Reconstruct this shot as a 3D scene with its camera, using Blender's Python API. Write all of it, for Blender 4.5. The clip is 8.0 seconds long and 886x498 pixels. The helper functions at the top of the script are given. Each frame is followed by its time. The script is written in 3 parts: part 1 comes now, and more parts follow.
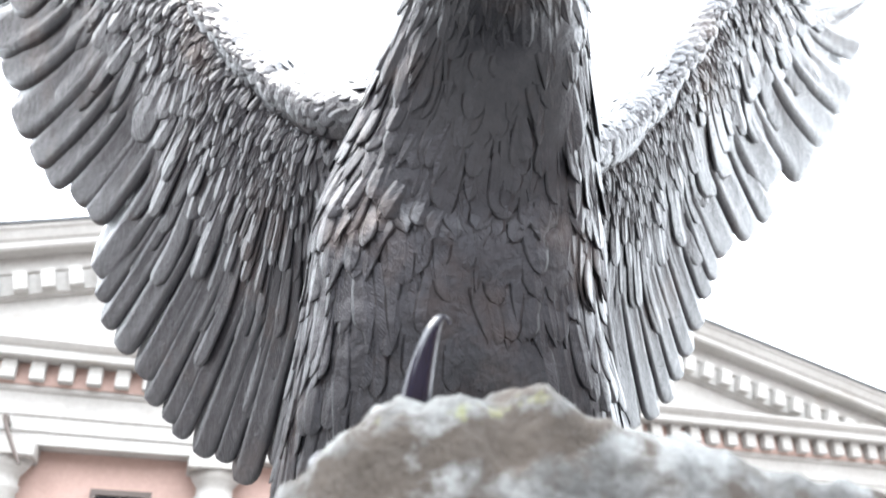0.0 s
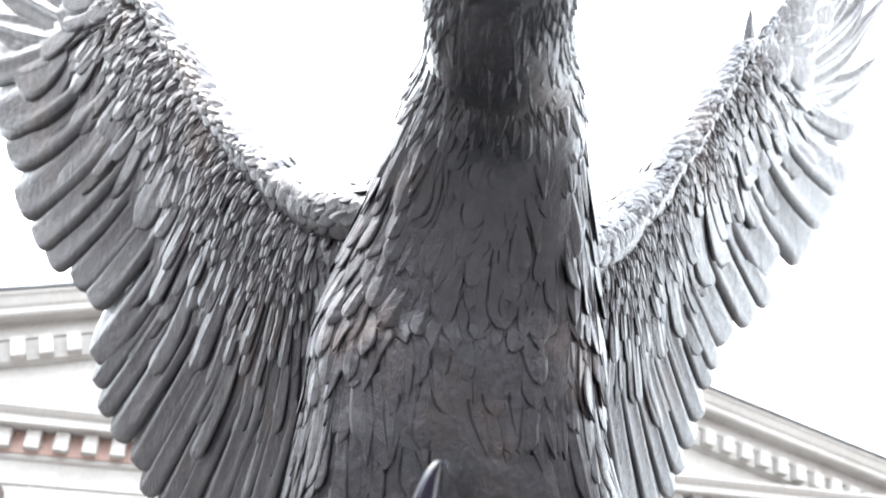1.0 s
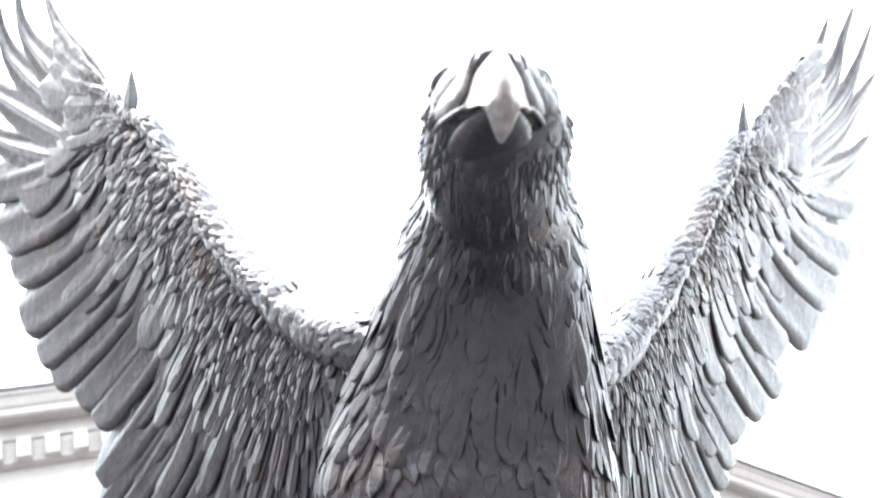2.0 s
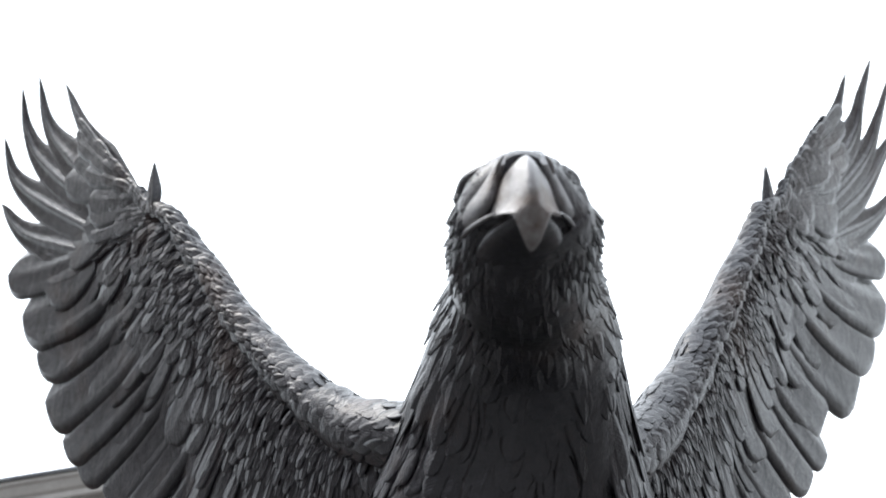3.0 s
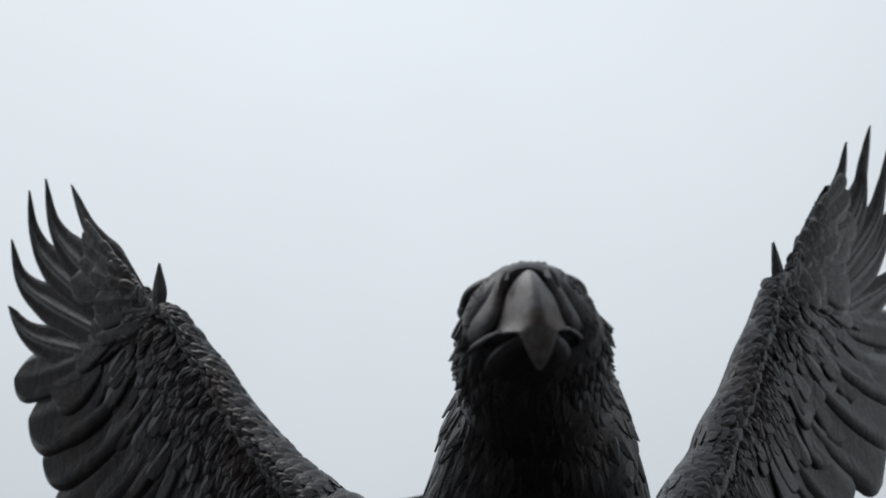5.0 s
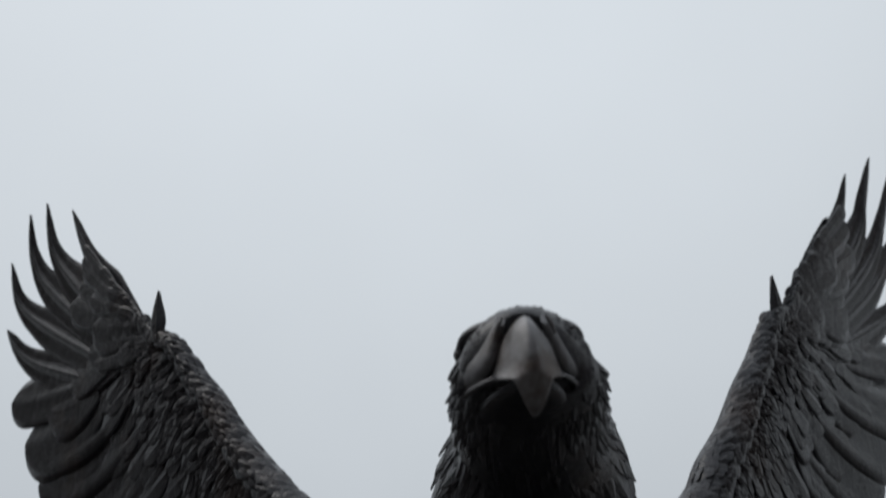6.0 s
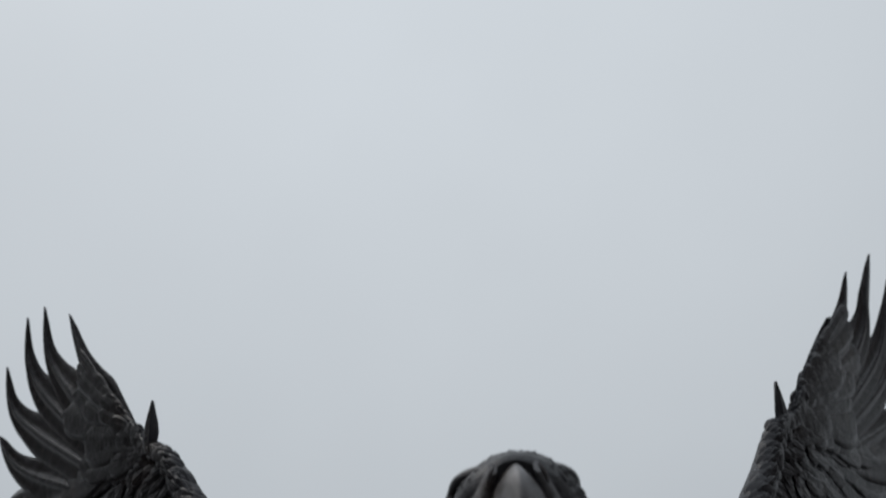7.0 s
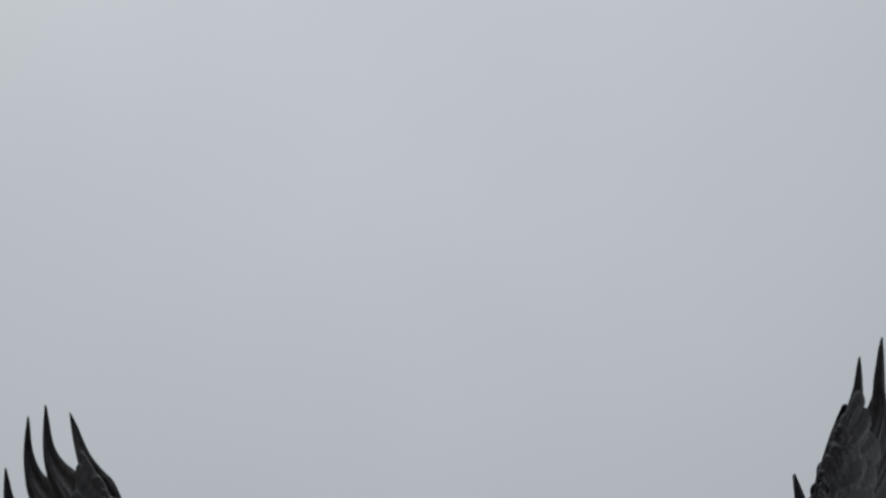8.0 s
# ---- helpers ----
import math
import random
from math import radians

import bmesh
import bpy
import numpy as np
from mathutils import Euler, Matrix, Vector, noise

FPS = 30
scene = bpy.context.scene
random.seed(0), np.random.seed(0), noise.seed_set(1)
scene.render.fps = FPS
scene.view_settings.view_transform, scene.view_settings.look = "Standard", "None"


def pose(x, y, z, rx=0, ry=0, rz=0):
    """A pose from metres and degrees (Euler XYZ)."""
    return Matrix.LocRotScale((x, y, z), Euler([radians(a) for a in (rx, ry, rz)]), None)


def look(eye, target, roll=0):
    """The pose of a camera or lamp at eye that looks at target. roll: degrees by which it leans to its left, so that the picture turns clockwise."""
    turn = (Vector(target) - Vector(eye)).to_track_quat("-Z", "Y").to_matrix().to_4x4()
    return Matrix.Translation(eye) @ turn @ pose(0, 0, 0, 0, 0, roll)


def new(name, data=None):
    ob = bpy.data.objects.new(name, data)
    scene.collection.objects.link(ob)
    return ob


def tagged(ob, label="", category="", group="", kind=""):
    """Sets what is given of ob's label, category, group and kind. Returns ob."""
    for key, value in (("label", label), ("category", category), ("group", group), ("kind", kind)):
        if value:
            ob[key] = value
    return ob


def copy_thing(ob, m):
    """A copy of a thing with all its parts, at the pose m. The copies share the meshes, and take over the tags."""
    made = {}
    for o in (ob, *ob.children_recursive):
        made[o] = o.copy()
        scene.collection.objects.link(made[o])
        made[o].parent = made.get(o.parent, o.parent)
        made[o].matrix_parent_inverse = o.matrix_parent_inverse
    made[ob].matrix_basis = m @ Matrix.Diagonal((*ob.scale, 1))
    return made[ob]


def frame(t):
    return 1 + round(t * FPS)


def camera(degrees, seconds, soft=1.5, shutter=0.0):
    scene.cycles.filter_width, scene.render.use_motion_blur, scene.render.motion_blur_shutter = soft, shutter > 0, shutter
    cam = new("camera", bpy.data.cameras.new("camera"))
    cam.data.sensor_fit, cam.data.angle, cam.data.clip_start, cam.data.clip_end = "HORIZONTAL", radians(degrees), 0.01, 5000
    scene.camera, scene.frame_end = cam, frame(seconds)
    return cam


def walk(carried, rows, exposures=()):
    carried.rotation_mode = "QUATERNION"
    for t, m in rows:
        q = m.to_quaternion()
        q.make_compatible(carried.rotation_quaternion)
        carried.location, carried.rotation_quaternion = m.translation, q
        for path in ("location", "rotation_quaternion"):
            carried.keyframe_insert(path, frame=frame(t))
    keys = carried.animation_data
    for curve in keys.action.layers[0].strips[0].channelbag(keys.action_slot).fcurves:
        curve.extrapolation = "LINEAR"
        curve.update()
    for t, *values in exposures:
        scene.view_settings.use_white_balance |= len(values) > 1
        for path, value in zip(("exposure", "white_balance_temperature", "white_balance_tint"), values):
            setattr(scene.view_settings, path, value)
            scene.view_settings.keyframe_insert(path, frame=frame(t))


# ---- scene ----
cam = camera(55.0, 8.0, soft=1.7, shutter=0.5)
cam.data.dof.use_dof = True
cam.data.dof.focus_distance, cam.data.dof.aperture_fstop = 3.2, 1.8
PATH = [
    (0, (-0.057, -0.045, 1.529), (-0.022, 1.724, 2.463), 0.05),
    (0.5, (-0.070, -0.093, 1.592), (-0.047, 1.642, 2.586), 0.77),
    (1, (-0.058, -0.145, 1.691), (-0.024, 1.565, 2.728), 0.30),
    (1.5, (-0.055, -0.205, 1.807), (-0.034, 1.480, 2.884), -0.47),
    (2, (-0.048, -0.270, 1.905), (-0.026, 1.364, 3.058), -1.83),
    (2.2, (-0.046, -0.289, 1.943), (-0.028, 1.319, 3.132), -2.31),
    (3.3, (-0.075, -0.323, 2.037), (-0.102, 1.223, 3.306), -3.39),
    (3.5, (-0.072, -0.328, 2.042), (-0.098, 1.213, 3.315), -3.61),
    (4, (-0.054, -0.333, 2.076), (-0.078, 1.174, 3.391), -4.49),
    (4.5, (-0.047, -0.345, 2.116), (-0.081, 1.123, 3.474), -4.83),
    (4.7, (-0.049, -0.351, 2.132), (-0.076, 1.095, 3.513), -5.25),
    (5.8, (-0.034, -0.409, 2.155), (-0.061, 1.038, 3.534), -5.20),
    (6, (-0.032, -0.415, 2.176), (-0.056, 0.999, 3.590), -4.78),
    (6.5, (-0.002, -0.449, 2.240), (-0.018, 0.895, 3.721), -5.28),
    (7, (0.017, -0.502, 2.300), (0.002, 0.776, 3.839), -5.35),
    (7.5, (0.007, -0.525, 2.332), (-0.006, 0.679, 3.928), -5.82),
    (8, (0.036, -0.520, 2.366), (0.026, 0.603, 4.021), -6.42),
]
EXPOSURES = [(0.0, 4.8), (1.0, 4.8), (2.0, 4.8), (2.2, 4.65), (3.3, 2.0), (3.5, 1.55), (4.0, 0.98), (4.5, 0.80), (6.0, 0.47), (6.5, 0.38), (7.0, 0.29), (7.5, 0.17), (8.0, 0.0)]
walk(cam, [(t, look(eye, target, roll)) for t, eye, target, roll in PATH], EXPOSURES)

# ---- light ----
world = bpy.data.worlds.new("overcast_sky")
scene.world = world
world.use_nodes = True
wn, wl = world.node_tree.nodes, world.node_tree.links
wn.clear()
SUN_UP, SUN_TURN = radians(60), radians(-95)
sky = wn.new("ShaderNodeTexSky")
sky.sky_type, sky.sun_disc = "NISHITA", False
sky.sun_elevation, sky.sun_rotation = SUN_UP, SUN_TURN
sky.dust_density = 4.0
thin = wn.new("ShaderNodeMix")
thin.data_type = "RGBA"
thin.blend_type = "MULTIPLY"
thin.inputs["Factor"].default_value = 1.0
thin.inputs["B"].default_value = (0.10, 0.10, 0.10, 1)
coord = wn.new("ShaderNodeTexCoord")
split = wn.new("ShaderNodeSeparateXYZ")
rise = wn.new("ShaderNodeMapRange")          # a clouded sky is three times as bright overhead as at the horizon
rise.inputs["From Min"].default_value, rise.inputs["From Max"].default_value = 0.0, 1.0
rise.inputs["To Min"].default_value, rise.inputs["To Max"].default_value = 0.24, 0.60
clouds = wn.new("ShaderNodeTexNoise")
clouds.inputs["Scale"].default_value, clouds.inputs["Detail"].default_value = 1.6, 3.0
drift = wn.new("ShaderNodeMapRange")
drift.inputs["To Min"].default_value, drift.inputs["To Max"].default_value = 0.90, 1.10
times = wn.new("ShaderNodeMath")
times.operation = "MULTIPLY"
grey = wn.new("ShaderNodeMix")
grey.data_type = "RGBA"
grey.blend_type = "MULTIPLY"
grey.inputs["Factor"].default_value = 1.0
grey.inputs["B"].default_value = (0.93, 1.0, 1.065, 1)
cover = wn.new("ShaderNodeMix")
cover.data_type = "RGBA"
cover.inputs["Factor"].default_value = 0.975
glow = wn.new("ShaderNodeBackground")
glow.inputs["Strength"].default_value = 1.0
out = wn.new("ShaderNodeOutputWorld")
wl.new(coord.outputs["Generated"], split.inputs[0])
wl.new(coord.outputs["Generated"], clouds.inputs["Vector"])
wl.new(split.outputs["Z"], rise.inputs["Value"])
wl.new(clouds.outputs["Fac"], drift.inputs["Value"])
wl.new(rise.outputs[0], times.inputs[0])
wl.new(drift.outputs[0], times.inputs[1])
wl.new(times.outputs[0], grey.inputs["A"])
wl.new(sky.outputs[0], thin.inputs["A"])
wl.new(thin.outputs["Result"], cover.inputs["A"])
wl.new(grey.outputs["Result"], cover.inputs["B"])
wl.new(cover.outputs["Result"], glow.inputs["Color"])
wl.new(glow.outputs[0], out.inputs[0])
sun = new("sun", bpy.data.lights.new("sun", "SUN"))
sun.data.energy, sun.data.angle, sun.data.color = 0.4, radians(30), (1.0, 0.96, 0.9)
sun.matrix_world = look((-5.8, 2.0, 12.5), (0, 2.5, 2.5))


# ---- materials ----
def material(name, low, high, scale, rough=(0.5, 0.7), metal=0.0, bump=0.2, fine=40.0, stain=None, stain_scale=2.0, cut=(0.5, 0.62), edge=(0.35, 0.65), moss=None):
    """Two colours mixed by a broad and a fine noise, uneven gloss, fine relief, and stains of a third colour."""
    m = bpy.data.materials.new(name)
    m.use_nodes = True
    n, l = m.node_tree.nodes, m.node_tree.links
    b = n["Principled BSDF"]
    tc = n.new("ShaderNodeTexCoord")

    def noisy(s, detail=6.0, r=0.6):
        t = n.new("ShaderNodeTexNoise")
        t.inputs["Scale"].default_value, t.inputs["Detail"].default_value, t.inputs["Roughness"].default_value = s, detail, r
        l.new(tc.outputs["Object"], t.inputs["Vector"])
        return t

    def spread(src, a, c, lo=0.0, hi=1.0):
        r = n.new("ShaderNodeMapRange")
        r.inputs["From Min"].default_value, r.inputs["From Max"].default_value = a, c
        r.inputs["To Min"].default_value, r.inputs["To Max"].default_value = lo, hi
        l.new(src, r.inputs["Value"])
        return r.outputs[0]

    def mixed(fac, a, c):
        x = n.new("ShaderNodeMix")
        x.data_type = "RGBA"
        l.new(fac, x.inputs["Factor"])
        for key, v in (("A", a), ("B", c)):
            if isinstance(v, tuple):
                x.inputs[key].default_value = (*v, 1)
            else:
                l.new(v, x.inputs[key])
        return x.outputs["Result"]

    broad, grain = noisy(scale), noisy(fine, 8.0, 0.7)
    colour = mixed(spread(broad.outputs["Fac"], *edge), low, high)
    speck = mixed(spread(grain.outputs["Fac"], 0.3, 0.75), tuple(0.7 * v for v in low), tuple(min(1, 1.15 * v) for v in high))
    half = n.new("ShaderNodeMix")
    half.data_type = "RGBA"
    half.inputs["Factor"].default_value = 0.4
    l.new(colour, half.inputs["A"])
    l.new(speck, half.inputs["B"])
    colour = half.outputs["Result"]
    if stain:
        patch = noisy(stain_scale, 7.0, 0.65)
        colour = mixed(spread(patch.outputs["Fac"], *cut), colour, stain)
    if moss:
        green = noisy(3.3, 5.0, 0.6)
        colour = mixed(spread(green.outputs["Fac"], 0.64, 0.70), colour, moss)
    l.new(colour, b.inputs["Base Color"])
    l.new(spread(grain.outputs["Fac"], 0.3, 0.7, *rough), b.inputs["Roughness"])
    b.inputs["Metallic"].default_value = metal
    bp = n.new("ShaderNodeBump")
    bp.inputs["Strength"].default_value, bp.inputs["Distance"].default_value = bump, 0.02
    l.new(grain.outputs["Fac"], bp.inputs["Height"])
    l.new(bp.outputs[0], b.inputs["Normal"])
    return m


def bronze_material():
    """Dark wet bronze: brown metal under a grey-black patina, with the fine barbs of the feathers cut into it."""
    m = material("dark_bronze", (0.0175, 0.018, 0.022), (0.038, 0.0375, 0.043), 5.0, (0.32, 0.52), 0.75, 0.4, 38.0, (0.052, 0.034, 0.027), 2.0, (0.56, 0.85))
    n, l = m.node_tree.nodes, m.node_tree.links
    n["Principled BSDF"].inputs["Coat Weight"].default_value = 0.28
    n["Principled BSDF"].inputs["Coat Roughness"].default_value = 0.16
    old = next(x for x in n if x.type == "BUMP")
    uv = n.new("ShaderNodeUVMap")
    sep = n.new("ShaderNodeSeparateXYZ")
    l.new(uv.outputs[0], sep.inputs[0])
    side = n.new("ShaderNodeMath")
    side.operation = "ABSOLUTE"
    l.new(sep.outputs["X"], side.inputs[0])
    slant = n.new("ShaderNodeMath")
    slant.operation = "MULTIPLY_ADD"
    slant.inputs[1].default_value = -1.1
    l.new(side.outputs[0], slant.inputs[0])
    l.new(sep.outputs["Y"], slant.inputs[2])
    wobble = n.new("ShaderNodeTexNoise")
    wobble.inputs["Scale"].default_value = 9.0
    tc = next(x for x in n if x.type == "TEX_COORD")
    l.new(tc.outputs["Object"], wobble.inputs["Vector"])
    add = n.new("ShaderNodeMath")
    add.operation = "MULTIPLY_ADD"
    add.inputs[1].default_value = 0.05
    l.new(wobble.outputs["Fac"], add.inputs[0])
    l.new(slant.outputs[0], add.inputs[2])
    ring = n.new("ShaderNodeMath")
    ring.operation = "MULTIPLY"
    ring.inputs[1].default_value = 420.0
    l.new(add.outputs[0], ring.inputs[0])
    sine = n.new("ShaderNodeMath")
    sine.operation = "SINE"
    l.new(ring.outputs[0], sine.inputs[0])
    lumps = n.new("ShaderNodeTexNoise")
    lumps.inputs["Scale"].default_value, lumps.inputs["Detail"].default_value = 13.0, 4.0
    l.new(tc.outputs["Object"], lumps.inputs["Vector"])
    cast = n.new("ShaderNodeBump")
    cast.inputs["Strength"].default_value, cast.inputs["Distance"].default_value = 0.32, 0.03
    l.new(lumps.outputs["Fac"], cast.inputs["Height"])
    l.new(old.outputs[0], cast.inputs["Normal"])
    fine = n.new("ShaderNodeBump")
    fine.inputs["Strength"].default_value, fine.inputs["Distance"].default_value = 0.15, 0.003
    l.new(sine.outputs[0], fine.inputs["Height"])
    l.new(cast.outputs[0], fine.inputs["Normal"])
    l.new(fine.outputs[0], n["Principled BSDF"].inputs["Normal"])
    return m


BRONZE = bronze_material()
ROCK = material("lichen_rock", (0.016, 0.015, 0.014), (0.165, 0.172, 0.177), 8.0, (0.75, 0.95), 0.0, 1.0, 30.0, (0.022, 0.015, 0.010), 3.4, (0.50, 0.58), (0.40, 0.60), (0.13, 0.14, 0.03))
STONE = material("cream_stone", (0.27, 0.255, 0.24), (0.35, 0.335, 0.32), 0.7, (0.7, 0.9), 0.0, 0.12, 14.0, (0.23, 0.205, 0.18), 1.1, (0.56, 0.75))
PLASTER = material("pink_plaster", (0.33, 0.225, 0.195), (0.40, 0.275, 0.24), 0.6, (0.8, 0.95), 0.0, 0.15, 18.0, (0.27, 0.18, 0.155), 0.9, (0.55, 0.75))
LEAD = material("lead_roof", (0.045, 0.046, 0.05), (0.08, 0.082, 0.086), 1.2, (0.5, 0.7), 0.3, 0.1, 20.0)
PAVING = material("paving", (0.115, 0.112, 0.11), (0.175, 0.17, 0.168), 0.5, (0.6, 0.85), 0.0, 0.3, 12.0, (0.10, 0.095, 0.09), 0.8, (0.52, 0.7))
# brown of the added unseen walls, for a reddish reflection under the neck
DULL = material("shade_wall_brown", (0.085, 0.056, 0.045), (0.14, 0.094, 0.076), 0.5, (0.8, 0.95), 0.0, 0.2, 9.0)
PAINT = material("dark_frame", (0.05, 0.035, 0.03), (0.08, 0.06, 0.05), 2.0, (0.4, 0.6))
CLAW = material("polished_claw", (0.004, 0.0045, 0.010), (0.008, 0.008, 0.016), 8.0, (0.03, 0.06), 0.0, 0.05, 30.0)
# cheeks and lips: bronze painted lighter in place of wet sky highlights
FACE = material("sky_lit_face", (0.10, 0.10, 0.105), (0.19, 0.188, 0.195), 7.0, (0.34, 0.52), 0.85, 0.3, 45.0, (0.05, 0.042, 0.04), 6.0, (0.50, 0.70))
# bronze of the bill, its base colour raised to stand for reflected sky
BILL = material("sky_lit_bill", (0.15, 0.147, 0.15), (0.26, 0.257, 0.265), 9.0, (0.34, 0.52), 0.85, 0.25, 60.0, (0.08, 0.06, 0.05), 7.0, (0.48, 0.66))
GLASS = bpy.data.materials.new("window_glass")
GLASS.use_nodes = True
GLASS.node_tree.nodes["Principled BSDF"].inputs["Base Color"].default_value = (0.02, 0.022, 0.025, 1)
GLASS.node_tree.nodes["Principled BSDF"].inputs["Roughness"].default_value = 0.06


# ---- helpers of this scene ----
def part(name, bm, mat, parent=None, label="", smooth=False):
    me = bpy.data.meshes.new(name)
    bm.normal_update()
    bm.to_mesh(me)
    bm.free()
    me.materials.append(mat)
    if smooth:
        for p in me.polygons:
            p.use_smooth = True
    ob = new(name, me)
    if parent:
        ob.parent = parent
    return tagged(ob, label)


def box_bm(bm, x0, x1, y0, y1, z0, z1, bevel=0.0):
    r = bmesh.ops.create_cube(bm, size=1.0, matrix=Matrix.LocRotScale(((x0 + x1) / 2, (y0 + y1) / 2, (z0 + z1) / 2), None, (x1 - x0, y1 - y0, z1 - z0)))
    if bevel:
        edges = list({e for v in r["verts"] for e in v.link_edges})
        bmesh.ops.bevel(bm, geom=edges, offset=bevel, segments=2, affect="EDGES")
    return bm


def box(name, mat, parent, *size, bevel=0.0, label=""):
    return part(name, box_bm(bmesh.new(), *size, bevel=bevel), mat, parent, label)


def prism(bm, outline, direction, start, end):
    """A moulding: an outline of (out, up) swept from start to end; out points to the front of the house."""
    rings = []
    for base in (start, end):
        rings.append([bm.verts.new(Vector(base) + Vector((0, -o, u))) for o, u in outline])
    k = len(outline)
    for i in range(k):
        bm.faces.new((rings[0][i], rings[0][(i + 1) % k], rings[1][(i + 1) % k], rings[1][i]))
    bm.faces.new(rings[0][::-1])
    bm.faces.new(rings[1])
    bmesh.ops.recalc_face_normals(bm, faces=bm.faces)
    return bm


def curve_at(points, s):
    """A smooth curve through control points, s from 0 to 1."""
    p = np.asarray(points, float)
    x = min(max(s, 0.0), 1.0) * (len(p) - 1)
    i = min(int(x), len(p) - 2)
    f = x - i
    a, b, c, d = p[max(i - 1, 0)], p[i], p[i + 1], p[min(i + 2, len(p) - 1)]
    return 0.5 * (2 * b + (c - a) * f + (2 * a - 5 * b + 4 * c - d) * f * f + (3 * b - a - 3 * c + d) * f ** 3)


def unit(v):
    v = np.asarray(v, float)
    return v / max(np.linalg.norm(v), 1e-9)


# ---- ground ----
bm = bmesh.new()
bmesh.ops.create_grid(bm, x_segments=8, y_segments=8, size=1500)
tagged(part("ground", bm, PAVING), "grey-brown paved square reaching to the horizon", "ground", kind="structure")


# ---- the bronze eagle: one mesh ----
class Shell:
    def __init__(self):
        self.v, self.f, self.uv = [], [], []

    def grid(self, pts, uvs, close=False):
        """pts: rows of points; quads between neighbours."""
        base, nr, nc = len(self.v), len(pts), len(pts[0])
        for row, urow in zip(pts, uvs):
            self.v.extend(map(tuple, row))
            self.uv.extend(urow)
        for i in range(nr - 1):
            for j in range(nc if close else nc - 1):
                k = (j + 1) % nc
                self.f.append((base + i * nc + j, base + i * nc + k, base + (i + 1) * nc + k, base + (i + 1) * nc + j))

    def fan(self, ring, tip):
        base = len(self.v)
        self.v.extend(map(tuple, ring))
        self.v.append(tuple(tip))
        self.uv.extend([(0, 0)] * (len(ring) + 1))
        n = len(ring)
        for j in range(n):
            self.f.append((base + j, base + (j + 1) % n, base + n))


def blade(shell, spine, normals, width, seg, thick=0.008, camber=0.25, roll=0.0, tip="round", quill=0.006, lopside=0.0, toward=None):
    """One feather: spine and normals are functions of 0..1; width is its greatest half width. toward: the side on which a slanted tip reaches farthest."""
    rows, uvs, backs = [], [], []
    length = np.linalg.norm(spine(1.0) - spine(0.0))
    for i in range(seg + 1):
        t = i / seg if tip not in ("round", "slant") or length < 4 * width else 1 - (1 - i / seg) ** 1.7
        p = spine(t)
        d = unit(spine(min(t + 0.02, 1.0)) - spine(max(t - 0.02, 0.0)))
        n = unit(normals(t))
        s = unit(np.cross(d, n))
        n = np.cross(s, d)
        s, n = s * math.cos(roll) + n * math.sin(roll), n * math.cos(roll) - s * math.sin(roll)
        wl_ = wr_ = None
        if tip == "round":
            cap = min(max(1.3 * width / length, 0.05), 0.45)
            w = width * (0.55 + 0.45 * math.sin(min(t / 0.6, 1) * math.pi / 2)) * (1.0 if t < 1 - cap else math.sqrt(max(0.004, 1 - ((t - 1 + cap) / cap) ** 2)))
        elif tip == "slant":  # broad, cut off aslant: one edge runs on nearly to the end, the other rounds off early
            w = width * (0.62 + 0.38 * math.sin(min(t / 0.6, 1) * math.pi / 2))
            sides = []
            for reach in (0.9, 2.6):
                cap = min(max(reach * width / length, 0.03), 0.5)
                sides.append(w * (1.0 if t < 1 - cap else math.sqrt(max(0.003, 1 - ((t - 1 + cap) / cap) ** 2))))
            near_first = toward is not None and np.dot(s, toward) < 0
            wl_, wr_ = sides if near_first else sides[::-1]
        elif tip == "point":
            w = width * (0.6 + 0.4 * math.sin(min(t / 0.35, 1) * math.pi / 2)) * (1 - max(0.0, (t - 0.3) / 0.7) ** 1.6) + 0.001
        else:  # a finger: broad in the hand, notched, then a narrow sabre
            w = width * float(np.interp(t, (0, 0.15, 0.34, 0.46, 0.67, 0.85, 1), (0.6, 0.9, 1.0, 0.74, 0.50, 0.30, 0.012)))
        if wl_ is None:
            wl_, wr_ = w * (1 + lopside), w * (1 - lopside)
        cross = []
        groove = 0.0
        if toward is not None:  # shallow folds along a large feather, running out towards its tip
            groove = 0.10 * min(wl_, wr_) * (1 - t ** 3)
        for q, lift in ((-1, -camber), (-0.72, -camber * 0.5), (-0.45, -camber * 0.2), (-0.12, 0.0), (0, None), (0.12, 0.0), (0.45, -camber * 0.2), (0.72, -camber * 0.5), (1, -camber)):
            ww = wl_ if q < 0 else wr_
            h = quill * (1 - 0.8 * t) if lift is None else lift * ww - groove * (1.0 if abs(q) == 0.45 else -0.5 if abs(q) == 0.72 else 0.0)
            cross.append(p + s * q * ww + n * h)
        back = [p + s * wr_ * 0.6 - n * (thick + camber * w * 0.6), p - s * wl_ * 0.6 - n * (thick + camber * w * 0.6)]
        rows.append(cross)
        backs.append([cross[-1], *back, cross[0]])
        y = t * length
        uvs.append([(q * w, y) for q in (-1, -0.72, -0.45, -0.12, 0, 0.12, 0.45, 0.72, 1)])
    if tip == "finger":  # the long flat fingers: the face and the back meet in a sharp rim
        shell.grid(rows, uvs)
        shell.grid(backs, [[(0, 0)] * 4] * len(backs))
    else:  # small ones are rounded over, as cast bronze is
        shell.grid([a + b[1:3] for a, b in zip(rows, backs)], [u + [(0, u[0][1])] * 2 for u in uvs], close=True)


def back_at(u, z):
    """How far behind the shoulders the sheet of a wing lies, by the distance from the middle and the height."""
    return 1.2162 + 1.2183 * u - 0.5094 * z - 0.0517 * u * u


